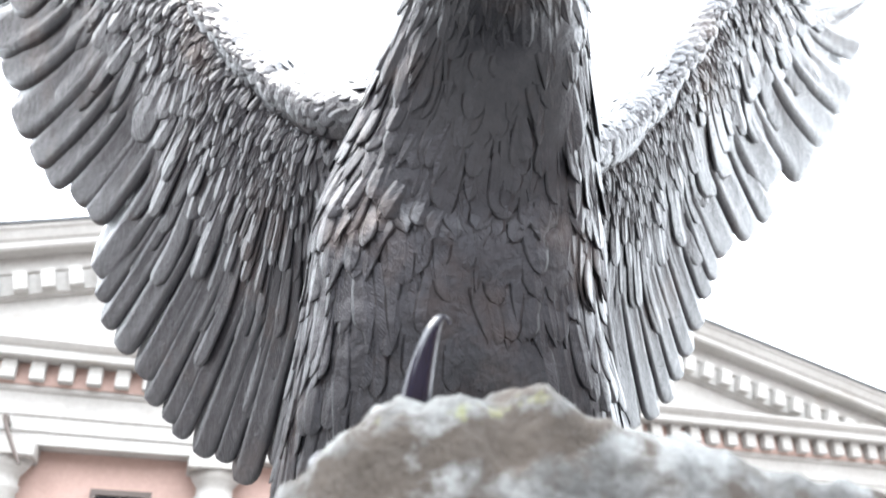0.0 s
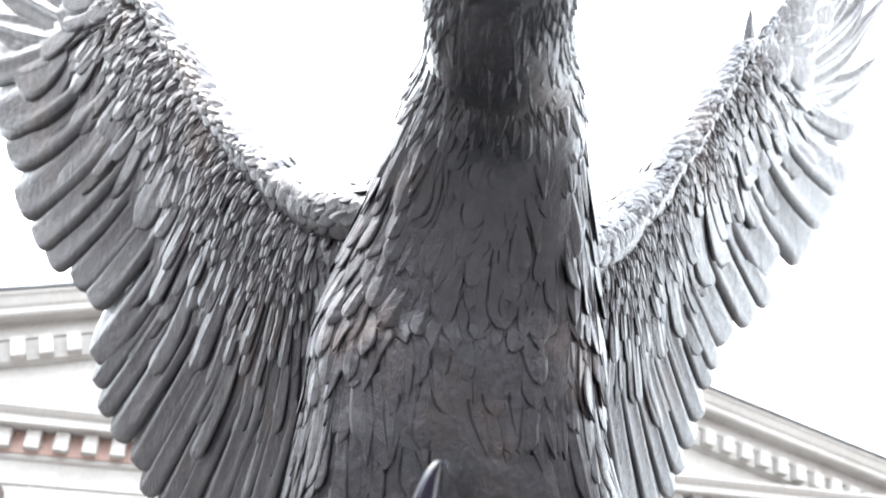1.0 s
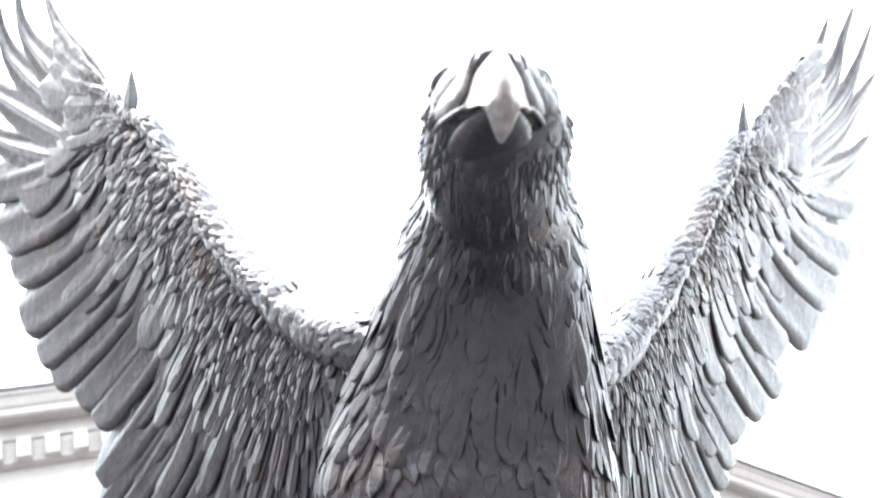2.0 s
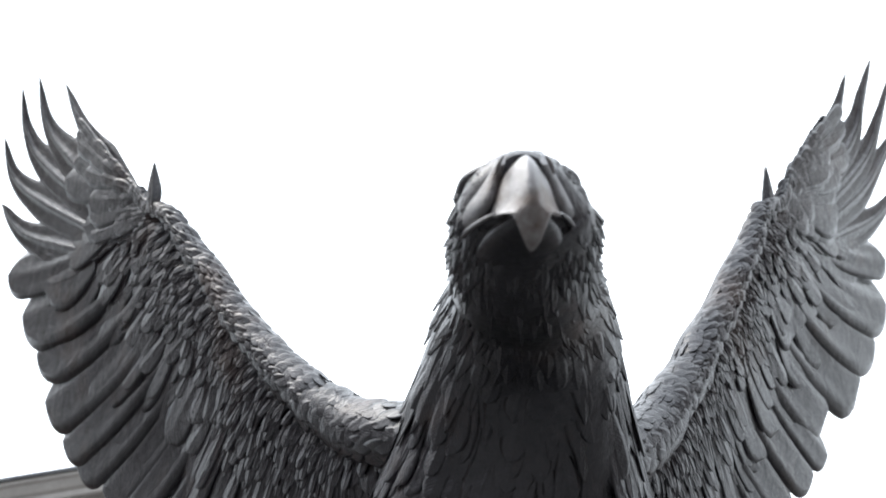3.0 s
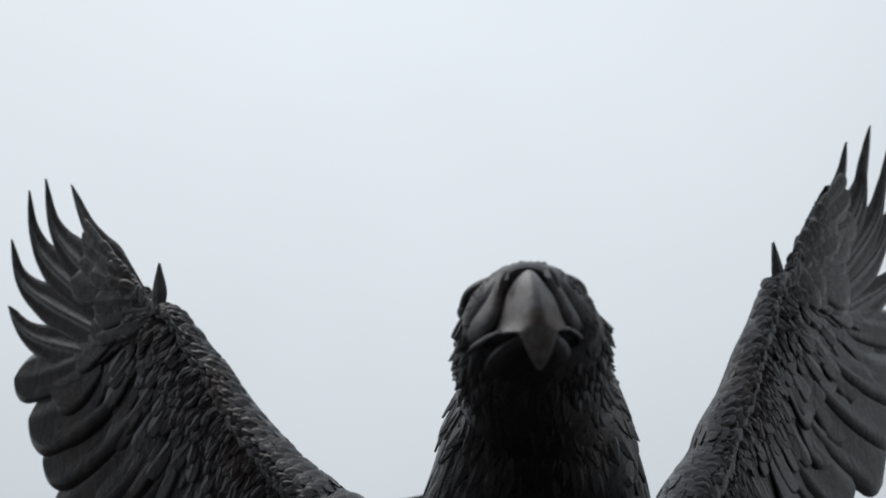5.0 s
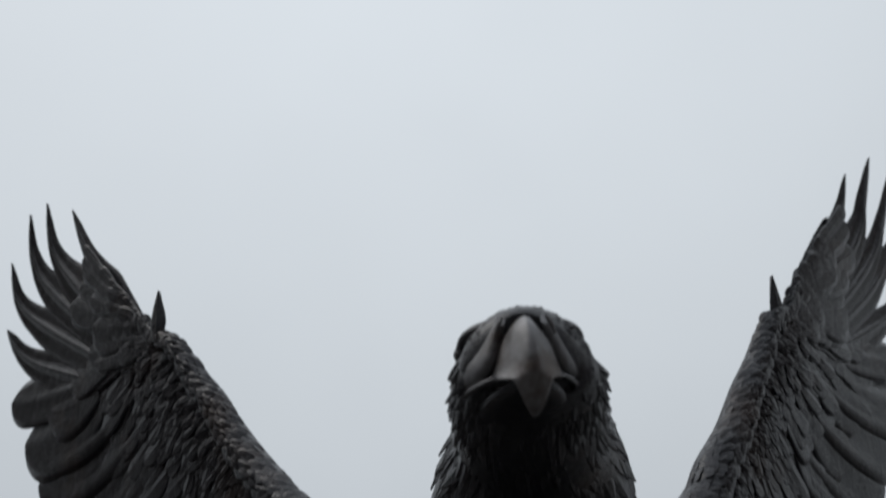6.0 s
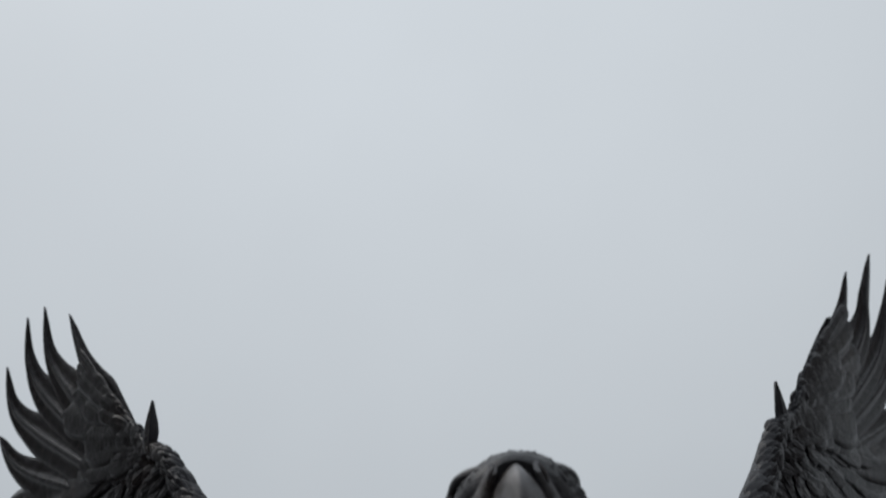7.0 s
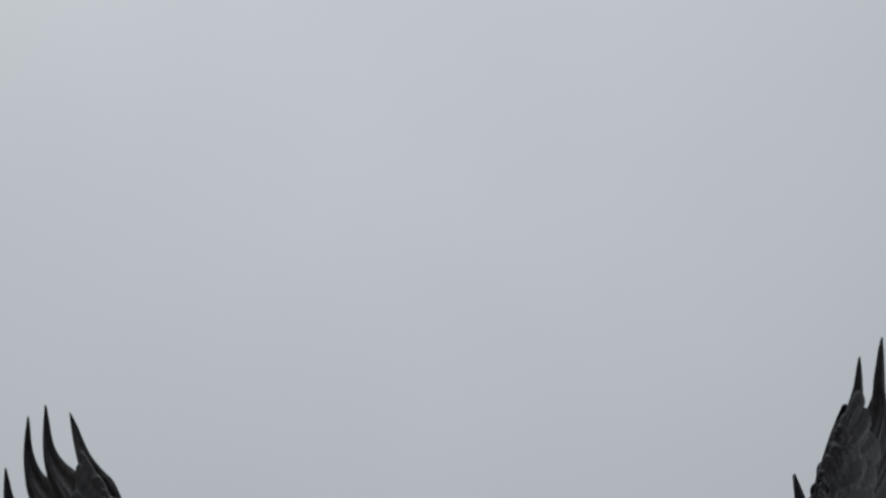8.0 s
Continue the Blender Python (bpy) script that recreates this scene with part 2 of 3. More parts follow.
# rows of coverts: where they end across the wing, their length, their number, their width
ARM_ROWS = ((0.80, 0.34, 22, 0.64), (0.70, 0.29, 25, 0.64), (0.61, 0.23, 31, 0.64), (0.53, 0.17, 39, 0.66), (0.465, 0.125, 48, 0.68), (0.41, 0.10, 57, 0.70), (0.365, 0.088, 64, 0.70), (0.325, 0.08, 69, 0.70),
            (0.285, 0.074, 73, 0.70), (0.25, 0.07, 76, 0.70), (0.215, 0.066, 79, 0.70), (0.18, 0.064, 82, 0.70), (0.145, 0.062, 84, 0.70), (0.11, 0.06, 86, 0.70))
HAND_ROWS = ((0.46, 0.25, 7, 0.46), (0.40, 0.22, 7, 0.52), (0.335, 0.18, 8, 0.60), (0.275, 0.15, 8, 0.66), (0.215, 0.12, 9, 0.66), (0.16, 0.10, 10, 0.66), (0.115, 0.085, 11, 0.66), (0.075, 0.07, 12, 0.66))


class Wing:
    """A raised wing. lead and trail: its front edge and the tips of its vane feathers as (out, up), from the body to the hand; fingers: (tip, root)."""

    def __init__(self, side, lead, trail, fingers):
        self.side, self.lead, self.trail, self.fingers = side, lead, trail, fingers
        self.vanes, self.rows, self.reach, self.thumb, self.arm, self.last, self.span, self.high = 1, ARM_ROWS, 0.78, None, 1.0, 1.0, 1.0, -0.022

    def place(self, uz, off=0.0):
        u, z = uz
        gu, gz = 1.2183 - 0.1034 * u, -0.5094
        n = unit((self.side * gu, -1.0, gz))
        return np.array((self.side * u, back_at(u, z), z)) + n * off

    def normal(self, uz):
        return unit((self.side * (1.2183 - 0.1034 * uz[0]), -1.0, -0.5094))

    def across(self, s, c):
        a, b = curve_at(self.lead, s), curve_at(self.trail, s)
        bow = 0.05 * math.sin(math.pi * min(c, 1)) * np.array((-0.3, 0.6)) * (0.4 + s)
        return a + (b - a) * c + bow

    def swell(self, s, c):
        """Thickness of flesh in front of the sheet: a round arm along the front edge."""
        r = 0.085 * self.arm * (1 - 0.45 * s)
        if c < 0.02:
            return 0.0
        if c < 0.22:
            return r * math.sin(math.pi * (c - 0.02) / 0.40)
        return r * max(0.0, 1 - (c - 0.22) / 0.42)

    def build(self, shell, rng):
        # arm and skin under the feathers
        ns, nc = 40, 14
        front, fu, back = [], [], []
        for i in range(ns + 1):
            s = i / ns * self.span
            rf, rb, ru = [], [], []
            for j in range(nc + 1):
                c = 0.03 + self.reach * j / nc
                uz = self.across(s, max(c, 0.0))
                rf.append(self.place(uz, self.swell(s, c) - 0.03))
                rb.append(self.place(uz, -0.04 - 0.10 * self.arm * math.sin(math.pi * min(1, (c + 0.03) / 0.6)) * (1 - 0.5 * s)))
                ru.append((0.0, s * 3))
            front.append(rf + rb[::-1])
            fu.append(ru + ru)
        shell.grid(front, fu, close=True)
        # vane feathers from the body outwards, one to each point of the trailing edge
        count = len(self.trail) if self.vanes else 0
        for k in range(count):
            s = k / (count - 1)
            before, after = curve_at(self.trail, max(0.0, s - 0.5 / (count - 1))), curve_at(self.trail, min(1.0, s + 0.5 / (count - 1)))
            gap = np.linalg.norm(self.place(after) - self.place(before)) * (2.0 if k == 0 else 1.3 if k == count - 1 else 1.0)
            gap = min(max(gap, 0.13), 0.42)
            tip_uz = self.across(s, (1.035 if k < count - 3 or self.side > 0 else 1.0) + rng.uniform(-0.012, 0.012))
            root_uz = self.across(s * 0.97 + 0.02, 0.20)
            bulge = (tip_uz - root_uz)[::-1] * np.array((0.05, -0.05)) * (0.4 + s)
            inward = self.place(before) - self.place(after)

            def spine(t, a=root_uz, b=tip_uz, g=bulge):
                return self.place(a + (b - a) * t + g * 4 * t * (1 - t) * 0.6, -0.012 + 0.010 * t * t)

            blade(shell, spine, lambda t, a=root_uz: self.normal(a), gap * 0.82, 22, 0.008, 0.16, (0.13 + rng.uniform(-0.04, 0.04)) * self.side, "round" if k > count - 4 else "slant", 0.007, 0.0, inward)
        # the fingers of the hand
        for k, (tip_uz, mid_uz, base_uz, root_uz) in enumerate(self.fingers):
            line = (root_uz, base_uz, mid_uz, tip_uz)

            def spine(t, line=line, k=k):
                return self.place(curve_at(line, t), 0.006 * k - 0.02 + 0.01 * t * t)

            blade(shell, spine, lambda t, a=np.array(root_uz): self.normal(a), (0.15, 0.135, 0.125, 0.13, 0.115)[k], 28, 0.012, 0.20, 0.08 * self.side, "finger", 0.016, 0.0, np.array((0.0, 0.0, 1.0)))
        # coverts, from the long ones over the vanes up to the small scales of the front edge
        for r, (end, size, n, wide) in enumerate(self.rows):
            for k in range(n):
                s = (k + 0.5 * (r % 2) + rng.uniform(-0.34, 0.34)) / n
                if not 0 <= s <= (1 if end < 0.12 else self.last):
                    continue
                e = end * (1 + rng.uniform(-0.10, 0.10))
                lean = rng.uniform(-0.012, 0.012)
                a_uz, b_uz = self.across(s + 0.006, max(e - size, -0.02)), self.across(s + lean, e)
                step = np.linalg.norm(self.place(self.across(min(1, s + 0.5 / n), e)) - self.place(self.across(max(0, s - 0.5 / n), e)))
                lift = 0.006 + (0.018 if end > 0.45 else 0.009) * rng.random() ** 2
                ca, cb = max(e - size, 0.0), e
                tilt = rng.uniform(-0.08, 0.08) + 0.08 * self.side

                def spine(t, a=a_uz, b=b_uz, ca=ca, cb=cb, s=s, lift=lift):
                    return self.place(a + (b - a) * t, self.swell(s, ca + (cb - ca) * t) + self.high + lift * (0.3 + 0.9 * t))

                nb = self.normal(b_uz)
                blade(shell, spine, lambda t, v=nb: v, max(step, 0.030) * wide * rng.uniform(0.85, 1.3), 7, 0.004, rng.uniform(0.06, 0.16), tilt, "round", 0.004)
        if not self.thumb:
            return
        # the thumb feather that stands up from the bend of the wing
        a, tip = np.array(self.thumb[0]), np.array(self.thumb[1])
        blade(shell, lambda t: self.place(a + (tip - a) * t, 0.05 - 0.03 * t), lambda t: self.normal(a), 0.052, 10, 0.02, 0.2, 0.35 * self.side, "point", 0.008)


def front_arm(shell, rng, side, lead, trail):
    """The round fore edge of a wing, from the shoulder to the finger tips' roots, covered with flat scales."""
    wing = Wing(side, lead, trail, ())

    def frame_at(s):
        a, b = curve_at(lead, s), curve_at(trail, s)
        r = 0.118 * (1 - s) ** 0.65 + 0.012
        way = (b - a) / np.linalg.norm(b - a)
        near, far = wing.place(a), wing.place(a + way * 0.2)
        e1 = unit(near - far)
        e2 = wing.normal(a)
        return near - e1 * (r + 0.014) + e2 * 0.012, e1, e2, r

    def at(s, phi, off=0.0):
        c, e1, e2, r = frame_at(min(max(s, 0.0), 1.0))
        return c + (e1 * math.cos(phi) + e2 * math.sin(phi)) * (r + off)

    n = 64
    rows = [[at(i / n, 2 * math.pi * j / 18) for j in range(18)] for i in range(n + 1)]
    shell.grid(rows, [[(0, 0)] * 18 for _ in rows], close=True)
    shell.fan(rows[-1], np.mean(rows[-1], axis=0))
    run = sum(np.linalg.norm(at((i + 1) / n, 0) - at(i / n, 0)) for i in range(n))
    count, rings = 44, 7
    for k in range(count):
        for q in range(rings):
            s0 = (k + 0.5 * (q % 2) + rng.uniform(-0.25, 0.25)) / count
            if not 0 <= s0 < 0.97:
                continue
            r = frame_at(s0)[3]
            phi = radians(-75 + 205 * (q + rng.uniform(-0.2, 0.2)) / rings)
            size = rng.uniform(0.095, 0.125) * (0.7 + 0.3 * (1 - s0))
            ds, dp = 0.62 * size / run, 0.75 * size / r
            lift = rng.uniform(0.004, 0.009)
            m = unit(at(s0 + ds / 2, phi + dp / 2) - frame_at(s0 + ds / 2)[0])
            blade(shell, lambda t, s0=s0, ds=ds, phi=phi, dp=dp, z=lift: at(s0 + ds * t, phi + dp * t, z * t - 0.002), lambda t, m=m: m, size * rng.uniform(0.44, 0.54), 6, 0.004, 0.10, rng.uniform(-0.08, 0.08), "round", 0.002)


# each wing's front edge and the tips of its vanes, from the body to the hand, as (out, up)
LEAD_L = ((0.34, 3.58), (0.47, 3.66), (0.53, 3.7), (0.56, 3.72), (0.58, 3.74), (0.61, 3.77), (0.64, 3.79), (0.69, 3.83), (0.73, 3.89), (0.81, 3.98), (0.88, 4.06), (0.93, 4.13), (0.98, 4.2), (1.09, 4.35), (1.15, 4.44), (1.23, 4.57), (1.3, 4.69), (1.40, 4.82), (1.51, 5.00), (1.60, 5.12), (1.66, 5.18))
TRAIL_L = ((0.52, 2.47), (0.73, 2.44), (0.9, 2.42), (1, 2.5), (1.11, 2.58), (1.23, 2.68), (1.3, 2.75), (1.41, 2.86), (1.49, 2.99), (1.63, 3.16), (1.72, 3.3), (1.77, 3.44), (1.81, 3.58), (1.88, 3.86), (2.01, 4.01), (2.2, 4.21), (2.35, 4.38), (2.52, 4.66), (2.68, 4.96), (2.83, 5.26), (3, 5.58))
LEAD_R = ((0.34, 3.50), (0.448, 3.58), (0.508, 3.63), (0.548, 3.67), (0.578, 3.7), (0.598, 3.73), (0.648, 3.79), (0.728, 3.88), (0.808, 3.97), (0.848, 4.04), (0.908, 4.13), (1.04, 4.3), (1.13, 4.44), (1.22, 4.58), (1.35, 4.77), (1.45, 4.93), (1.54, 5.06), (1.58, 5.1))
TRAIL_R = ((0.52, 2.58), (0.7, 2.6), (0.86, 2.64), (0.99, 2.72), (1.09, 2.83), (1.16, 2.95), (1.23, 3.09), (1.31, 3.23), (1.38, 3.39), (1.44, 3.52), (1.56, 3.7), (1.78, 3.9), (1.93, 4.06), (2.01, 4.3), (2.4, 4.62), (2.63, 4.93), (2.85, 5.25), (2.9, 5.54))
# fingers from the lowest to the foremost: tip, middle, base, root
FINGERS_L = (((3.16, 6.11), (2.96, 5.835), (2.635, 5.57), (1.91, 5.07)), ((3.18, 6.55), (3.05, 6.215), (2.725, 5.86), (1.89, 5.1)), ((3.02, 6.77), (2.94, 6.435), (2.695, 6.05), (1.87, 5.14)), ((2.84, 6.72), (2.73, 6.345), (2.475, 5.96), (1.86, 5.17)), ((2.56, 6.48), (2.38, 6.095), (2.17, 5.75), (1.83, 5.19)))
FINGERS_R = (((3.28, 6.2), (2.98, 5.86), (2.62, 5.56), (1.86, 5)), ((3.43, 6.73), (3.13, 6.33), (2.75, 5.87), (1.87, 5.04)), ((3.4, 7.08), (3.14, 6.58), (2.81, 6.08), (1.87, 5.08)), ((3.13, 7.01), (2.93, 6.6), (2.7, 6.16), (1.85, 5.11)), ((2.73, 6.63), (2.58, 6.3), (2.34, 5.9), (1.83, 5.12)))
HAND_L = ((1.67, 5.15), (1.735, 5.22), (1.82, 5.33), (1.905, 5.43), (1.995, 5.545), (2.085, 5.645))
HAND_R = ((1.60, 5.05), (1.69, 5.16), (1.78, 5.28), (1.92, 5.47), (2.06, 5.66), (2.19, 5.84))

# body: stations along the back bone from the thighs to the face: x, y, z, half width, half depth
SPINE = ((0.04, 0.44, 1.75, 0.72, 0.38), (0.0, 0.36, 2.10, 0.665, 0.42), (-0.035, 0.22, 2.45, 0.59, 0.44), (-0.05, 0.12, 2.80, 0.54, 0.45), (-0.04, 0.00, 3.12, 0.52, 0.43),
         (0.0, -0.25, 3.40, 0.42, 0.35), (0.015, -0.56, 3.57, 0.325, 0.265), (0.0, -0.86, 3.575, 0.245, 0.215), (-0.042, -1.06, 3.508, 0.214, 0.168), (-0.065, -1.22, 3.468, 0.202, 0.146),
         (-0.072, -1.34, 3.444, 0.188, 0.118), (-0.084, -1.42, 3.460, 0.162, 0.123), (-0.090, -1.475, 3.449, 0.118, 0.109), (-0.098, -1.51, 3.432, 0.072, 0.076))


def body_at(v, turn):
    """A point on the body: v along it (0 thighs, 1 face), turn 0 underneath in front, growing to its left side and the back."""
    x, y, z, a, b = curve_at(SPINE, v)
    p, q = curve_at(SPINE, min(1, v + 0.02)), curve_at(SPINE, max(0, v - 0.02))
    ty, tz = p[1] - q[1], p[2] - q[2]
    k = math.hypot(ty, tz)
    ty, tz = ty / k, tz / k
    c, s = math.cos(turn), math.sin(turn)
    sq = (abs(c) ** 2.05 + abs(s) ** 2.05) ** (-1 / 2.05)
    front = b * c * sq
    # the front of the body lies against the way of growth: for an upright body that is towards the viewer
    return np.array((x + a * s * sq, y - tz * front, z + ty * front))


def body_normal(v, turn):
    d1 = body_at(min(v + 0.01, 1), turn) - body_at(max(v - 0.01, 0), turn)
    d2 = body_at(v, turn + 0.02) - body_at(v, turn - 0.02)
    n = unit(np.cross(d1, d2))
    c = curve_at(SPINE, v)[:3]
    return n if np.dot(n, body_at(v, turn) - c) > 0 else -n


def loft(shell, stations, around=16):
    """A tube through rings of (x, y, z, half width, half height, pitch of its ring in degrees)."""
    rows, uvs = [], []
    for x, y, z, a, b, pitch in stations:
        c, s = math.cos(radians(pitch)), math.sin(radians(pitch))
        ring = []
        for j in range(around):
            w = 2 * math.pi * j / around
            h = b * math.cos(w)
            ring.append(np.array((x + a * math.sin(w), y + h * s, z + h * c)))
        rows.append(ring)
        uvs.append([(0, 0)] * around)
    shell.grid(rows, uvs, close=True)
    shell.fan(rows[0], np.mean(rows[0], axis=0))
    shell.fan(rows[-1][::-1], np.mean(rows[-1], axis=0))


def smooth_loft(shell, stations, n=24, around=20):
    loft(shell, [tuple(curve_at(stations, i / n)) for i in range(n + 1)], around)


def ball(shell, centre, r, n=10):
    x, y, z = centre
    loft(shell, [(x, y, z + r * math.cos(math.pi * (i + 0.02) / (n + 0.04)), r * math.sin(math.pi * (i + 0.02) / (n + 0.04)), r * math.sin(math.pi * (i + 0.02) / (n + 0.04)), 90) for i in range(n + 1)], 12)


def build_eagle():
    rng = random.Random(5)
    shell = Shell()
    for side, lead, trail, fingers, thumb in ((-1, LEAD_L, TRAIL_L, FINGERS_L, ((1.70, 5.17), (1.745, 5.45))), (1, LEAD_R, TRAIL_R, FINGERS_R, ((1.585, 5.00), (1.64, 5.32)))):
        wing = Wing(side, lead, trail, fingers)
        wing.thumb = thumb
        wing.build(shell, rng)
        hand = Wing(side, HAND_L if side < 0 else HAND_R, (trail[-1], *(f[0] for f in fingers)), ())
        hand.vanes, hand.rows, hand.reach, hand.arm, hand.last, hand.span, hand.high = 0, HAND_ROWS, 0.34, 0.2, 0.74, 0.74, 0.012
        hand.build(shell, rng)
        front_arm(shell, rng, side, ((0.24, 3.47), *lead[:-1], *hand.lead[1:4]), ((0.30, 2.5), *trail[:-1], *(f[0] for f in fingers[:3])))
    # trunk, neck and head
    rows, uvs = [], []
    for i in range(71):
        v = i / 70
        ring = []
        for j in range(48):
            turn = 2 * math.pi * j / 48
            p = body_at(v, turn)
            ring.append(p + body_normal(v, turn) * 0.012 * noise.noise(Vector(p * 6.0)))
        rows.append(ring)
        uvs.append([(0, 0)] * 48)
    shell.grid(rows, uvs, close=True)
    shell.fan(rows[-1], np.mean(rows[-1], axis=0))
    # body feathers in staggered rows, overlapping towards the tail
    v, r = 0.02, 0
    while v < 0.955:
        x, y, z, a, b = curve_at(SPINE, v)
        neck = min(max((v - 0.45) / 0.2, 0.0), 1.0)
        length = 0.17 * (1 - neck) + 0.19 * neck
        wide = 0.068 * (1 - neck) + 0.026 * neck
        if v > 0.74:
            length, wide = 0.15, 0.023
        if v > 0.86:
            length, wide = 0.075, 0.022
        girth = math.pi * (a + b)
        n = max(12, int(girth / (wide * 0.85)))
        dv = length * 0.30 / 3.0
        for k in range(n):
            turn = 2 * math.pi * (k + 0.5 * (r % 2) + rng.uniform(-0.45, 0.45)) / n
            v0 = v + rng.uniform(-0.6, 0.6) * dv
            v1 = v0 - length * rng.uniform(0.7, 1.3) / 3.0
            twist = rng.uniform(-0.10, 0.10) * (1 if neck < 0.5 else 0.6)
            around = math.cos(turn)
            flank = 1.0 - 0.58 * max(0.0, around) ** 2  # the feathers lie flat under the breast and throat and stand up on the flanks
            lift = (0.008 + 0.018 * rng.random() ** 2) * (0.35 if v > 0.84 else 0.95 if neck > 0.5 else 1.2) * flank
            if v1 < 0.0 or v0 > 0.965 or (v0 > 0.90 and around > -0.2 and around < 0.5) or (v0 > 0.925 and around >= 0.5):
                continue
            n0 = body_normal((v0 + v1) / 2, turn)

            def spine(t, v0=v0, v1=v1, turn=turn, twist=twist, lift=lift, n0=n0):
                return body_at(v0 + (v1 - v0) * t, turn + twist * t) + n0 * (lift * t - 0.004)

            blade(shell, spine, lambda t, m=n0: m, wide * rng.uniform(0.5, 0.8), 6, 0.006, rng.uniform(0.15, 0.40) * flank, rng.uniform(-0.34, 0.34) * flank, "round" if rng.random() > 0.35 + neck else "point", 0.004)
        v += dv
        r += 1
    hx = -0.10
    for sd in (-1, 1):
        ball(shell, (-0.088 + sd * 0.146, -1.365, 3.522), 0.027)
    smooth_loft(shell, ((hx, -1.24, 3.395, 0.125, 0.05, 10), (hx, -1.36, 3.362, 0.110, 0.042, 10), (hx, -1.46, 3.330, 0.085, 0.030, 10), (hx, -1.54, 3.308, 0.04, 0.018, 10), (hx, -1.56, 3.305, 0.01, 0.006, 10)))
    bill_from = len(shell.f)
    # the upper bill: a keeled hood from the forehead, cut off at the gape, with a hook running down from its middle
    hx = -0.10
    hood = ((-1.45, 3.526, 0.026, 0.03), (-1.54, 3.492, 0.040, 0.055), (-1.598, 3.445, 0.052, 0.08), (-1.621, 3.410, 0.063, 0.10), (-1.623, 3.368, 0.072, 0.115), (-1.617, 3.335, 0.084, 0.13), (-1.609, 3.312, 0.070, 0.085),
            (-1.600, 3.289, 0.046, 0.040), (-1.580, 3.266, 0.034, 0.028), (-1.548, 3.247, 0.022, 0.018), (-1.520, 3.238, 0.011, 0.010), (-1.502, 3.234, 0.003, 0.003))
    rows, uvs = [], []
    for i in range(45):
        y, z, w, d = curve_at(hood, i / 44)
        ring = []
        for j in range(15):
            q = -1 + 2 * j / 14
            ring.append(np.array((hx + q * w, y + d * 0.98 * max(0.0, (math.hypot(q, 0.16) - 0.16) / 0.853), z + 0.016 * q * q * min(1.0, w / 0.09) ** 2)))
        for j in range(6):
            q = 1 - 2 * (j + 0.5) / 6
            ring.append(np.array((hx + q * w * 0.9, y + d + 0.02, z + 0.035)))
        rows.append(ring)
        uvs.append([(0, 0)] * 21)
    shell.grid(rows, uvs, close=True)
    # lips, brows, lids, cheeks
    dark = []
    for sd in (-1, 1):
        cx = -0.088
        # lid under the eye, brow over it
        dark_from = len(shell.f)
        smooth_loft(shell, ((cx + sd * 0.115, -1.430, 3.508, 0.006, 0.006, 10), (cx + sd * 0.148, -1.395, 3.494, 0.009, 0.009, 10), (cx + sd * 0.172, -1.34, 3.494, 0.008, 0.009, 10), (cx + sd * 0.183, -1.28, 3.512, 0.006, 0.008, 10)), 12, 10)
        smooth_loft(shell, ((cx + sd * 0.050, -1.505, 3.514, 0.006, 0.008, 10), (cx + sd * 0.095, -1.475, 3.528, 0.013, 0.014, 10), (cx + sd * 0.132, -1.435, 3.535, 0.017, 0.016, 10),
                            (cx + sd * 0.150, -1.385, 3.533, 0.016, 0.016, 10), (cx + sd * 0.152, -1.335, 3.522, 0.012, 0.014, 10), (cx + sd * 0.145, -1.295, 3.510, 0.005, 0.006, 10)), 18, 12)
        face_from = len(shell.f)
        # a flat cheek from the bill's base back to the jaw, and the lip along its lower edge
        smooth_loft(shell, ((hx + sd * 0.052, -1.545, 3.480, 0.010, 0.020, 12), (hx + sd * 0.080, -1.495, 3.425, 0.022, 0.046, 12), (hx + sd * 0.106, -1.44, 3.420, 0.028, 0.048, 12), (hx + sd * 0.130, -1.36, 3.440, 0.030, 0.045, 12), (hx + sd * 0.15, -1.26, 3.475, 0.022, 0.04, 12), (hx + sd * 0.165, -1.14, 3.51, 0.01, 0.03, 12)), 18, 14)
        smooth_loft(shell, ((hx + sd * 0.078, -1.520, 3.332, 0.005, 0.005, 10), (hx + sd * 0.102, -1.475, 3.352, 0.009, 0.008, 10), (hx + sd * 0.130, -1.41, 3.378, 0.008, 0.009, 10), (hx + sd * 0.150, -1.33, 3.412, 0.005, 0.006, 10), (hx + sd * 0.160, -1.28, 3.435, 0.002, 0.002, 10)), 14, 10)
        dark.append((dark_from, face_from, 0))
        dark.append((face_from, len(shell.f), 3))
        # nostril slit
        smooth_loft(shell, ((hx + sd * 0.052, -1.572, 3.468, 0.003, 0.004, 70), (hx + sd * 0.062, -1.562, 3.453, 0.006, 0.008, 70), (hx + sd * 0.070, -1.548, 3.433, 0.003, 0.004, 70)), 8, 8)
    bill_to = len(shell.f)
    # feet: toes on the rock, each with a hooked claw
    for sd in (-1, 1):
        fx = sd * 0.26 - 0.02
        for q, spread in enumerate((-0.16, 0.0, 0.16)):
            y1 = -0.82 + 0.06 * abs(q - 1)
            smooth_loft(shell, ((fx, -0.10, 2.02, 0.10, 0.09, 8), (fx + spread * 0.4, -0.45, 2.02, 0.065, 0.06, 8), (fx + spread, y1, 1.99, 0.045, 0.05, 8), (fx + spread, y1 - 0.08, 1.97, 0.02, 0.02, 8)), 14, 12)
    claw_from = len(shell.f)
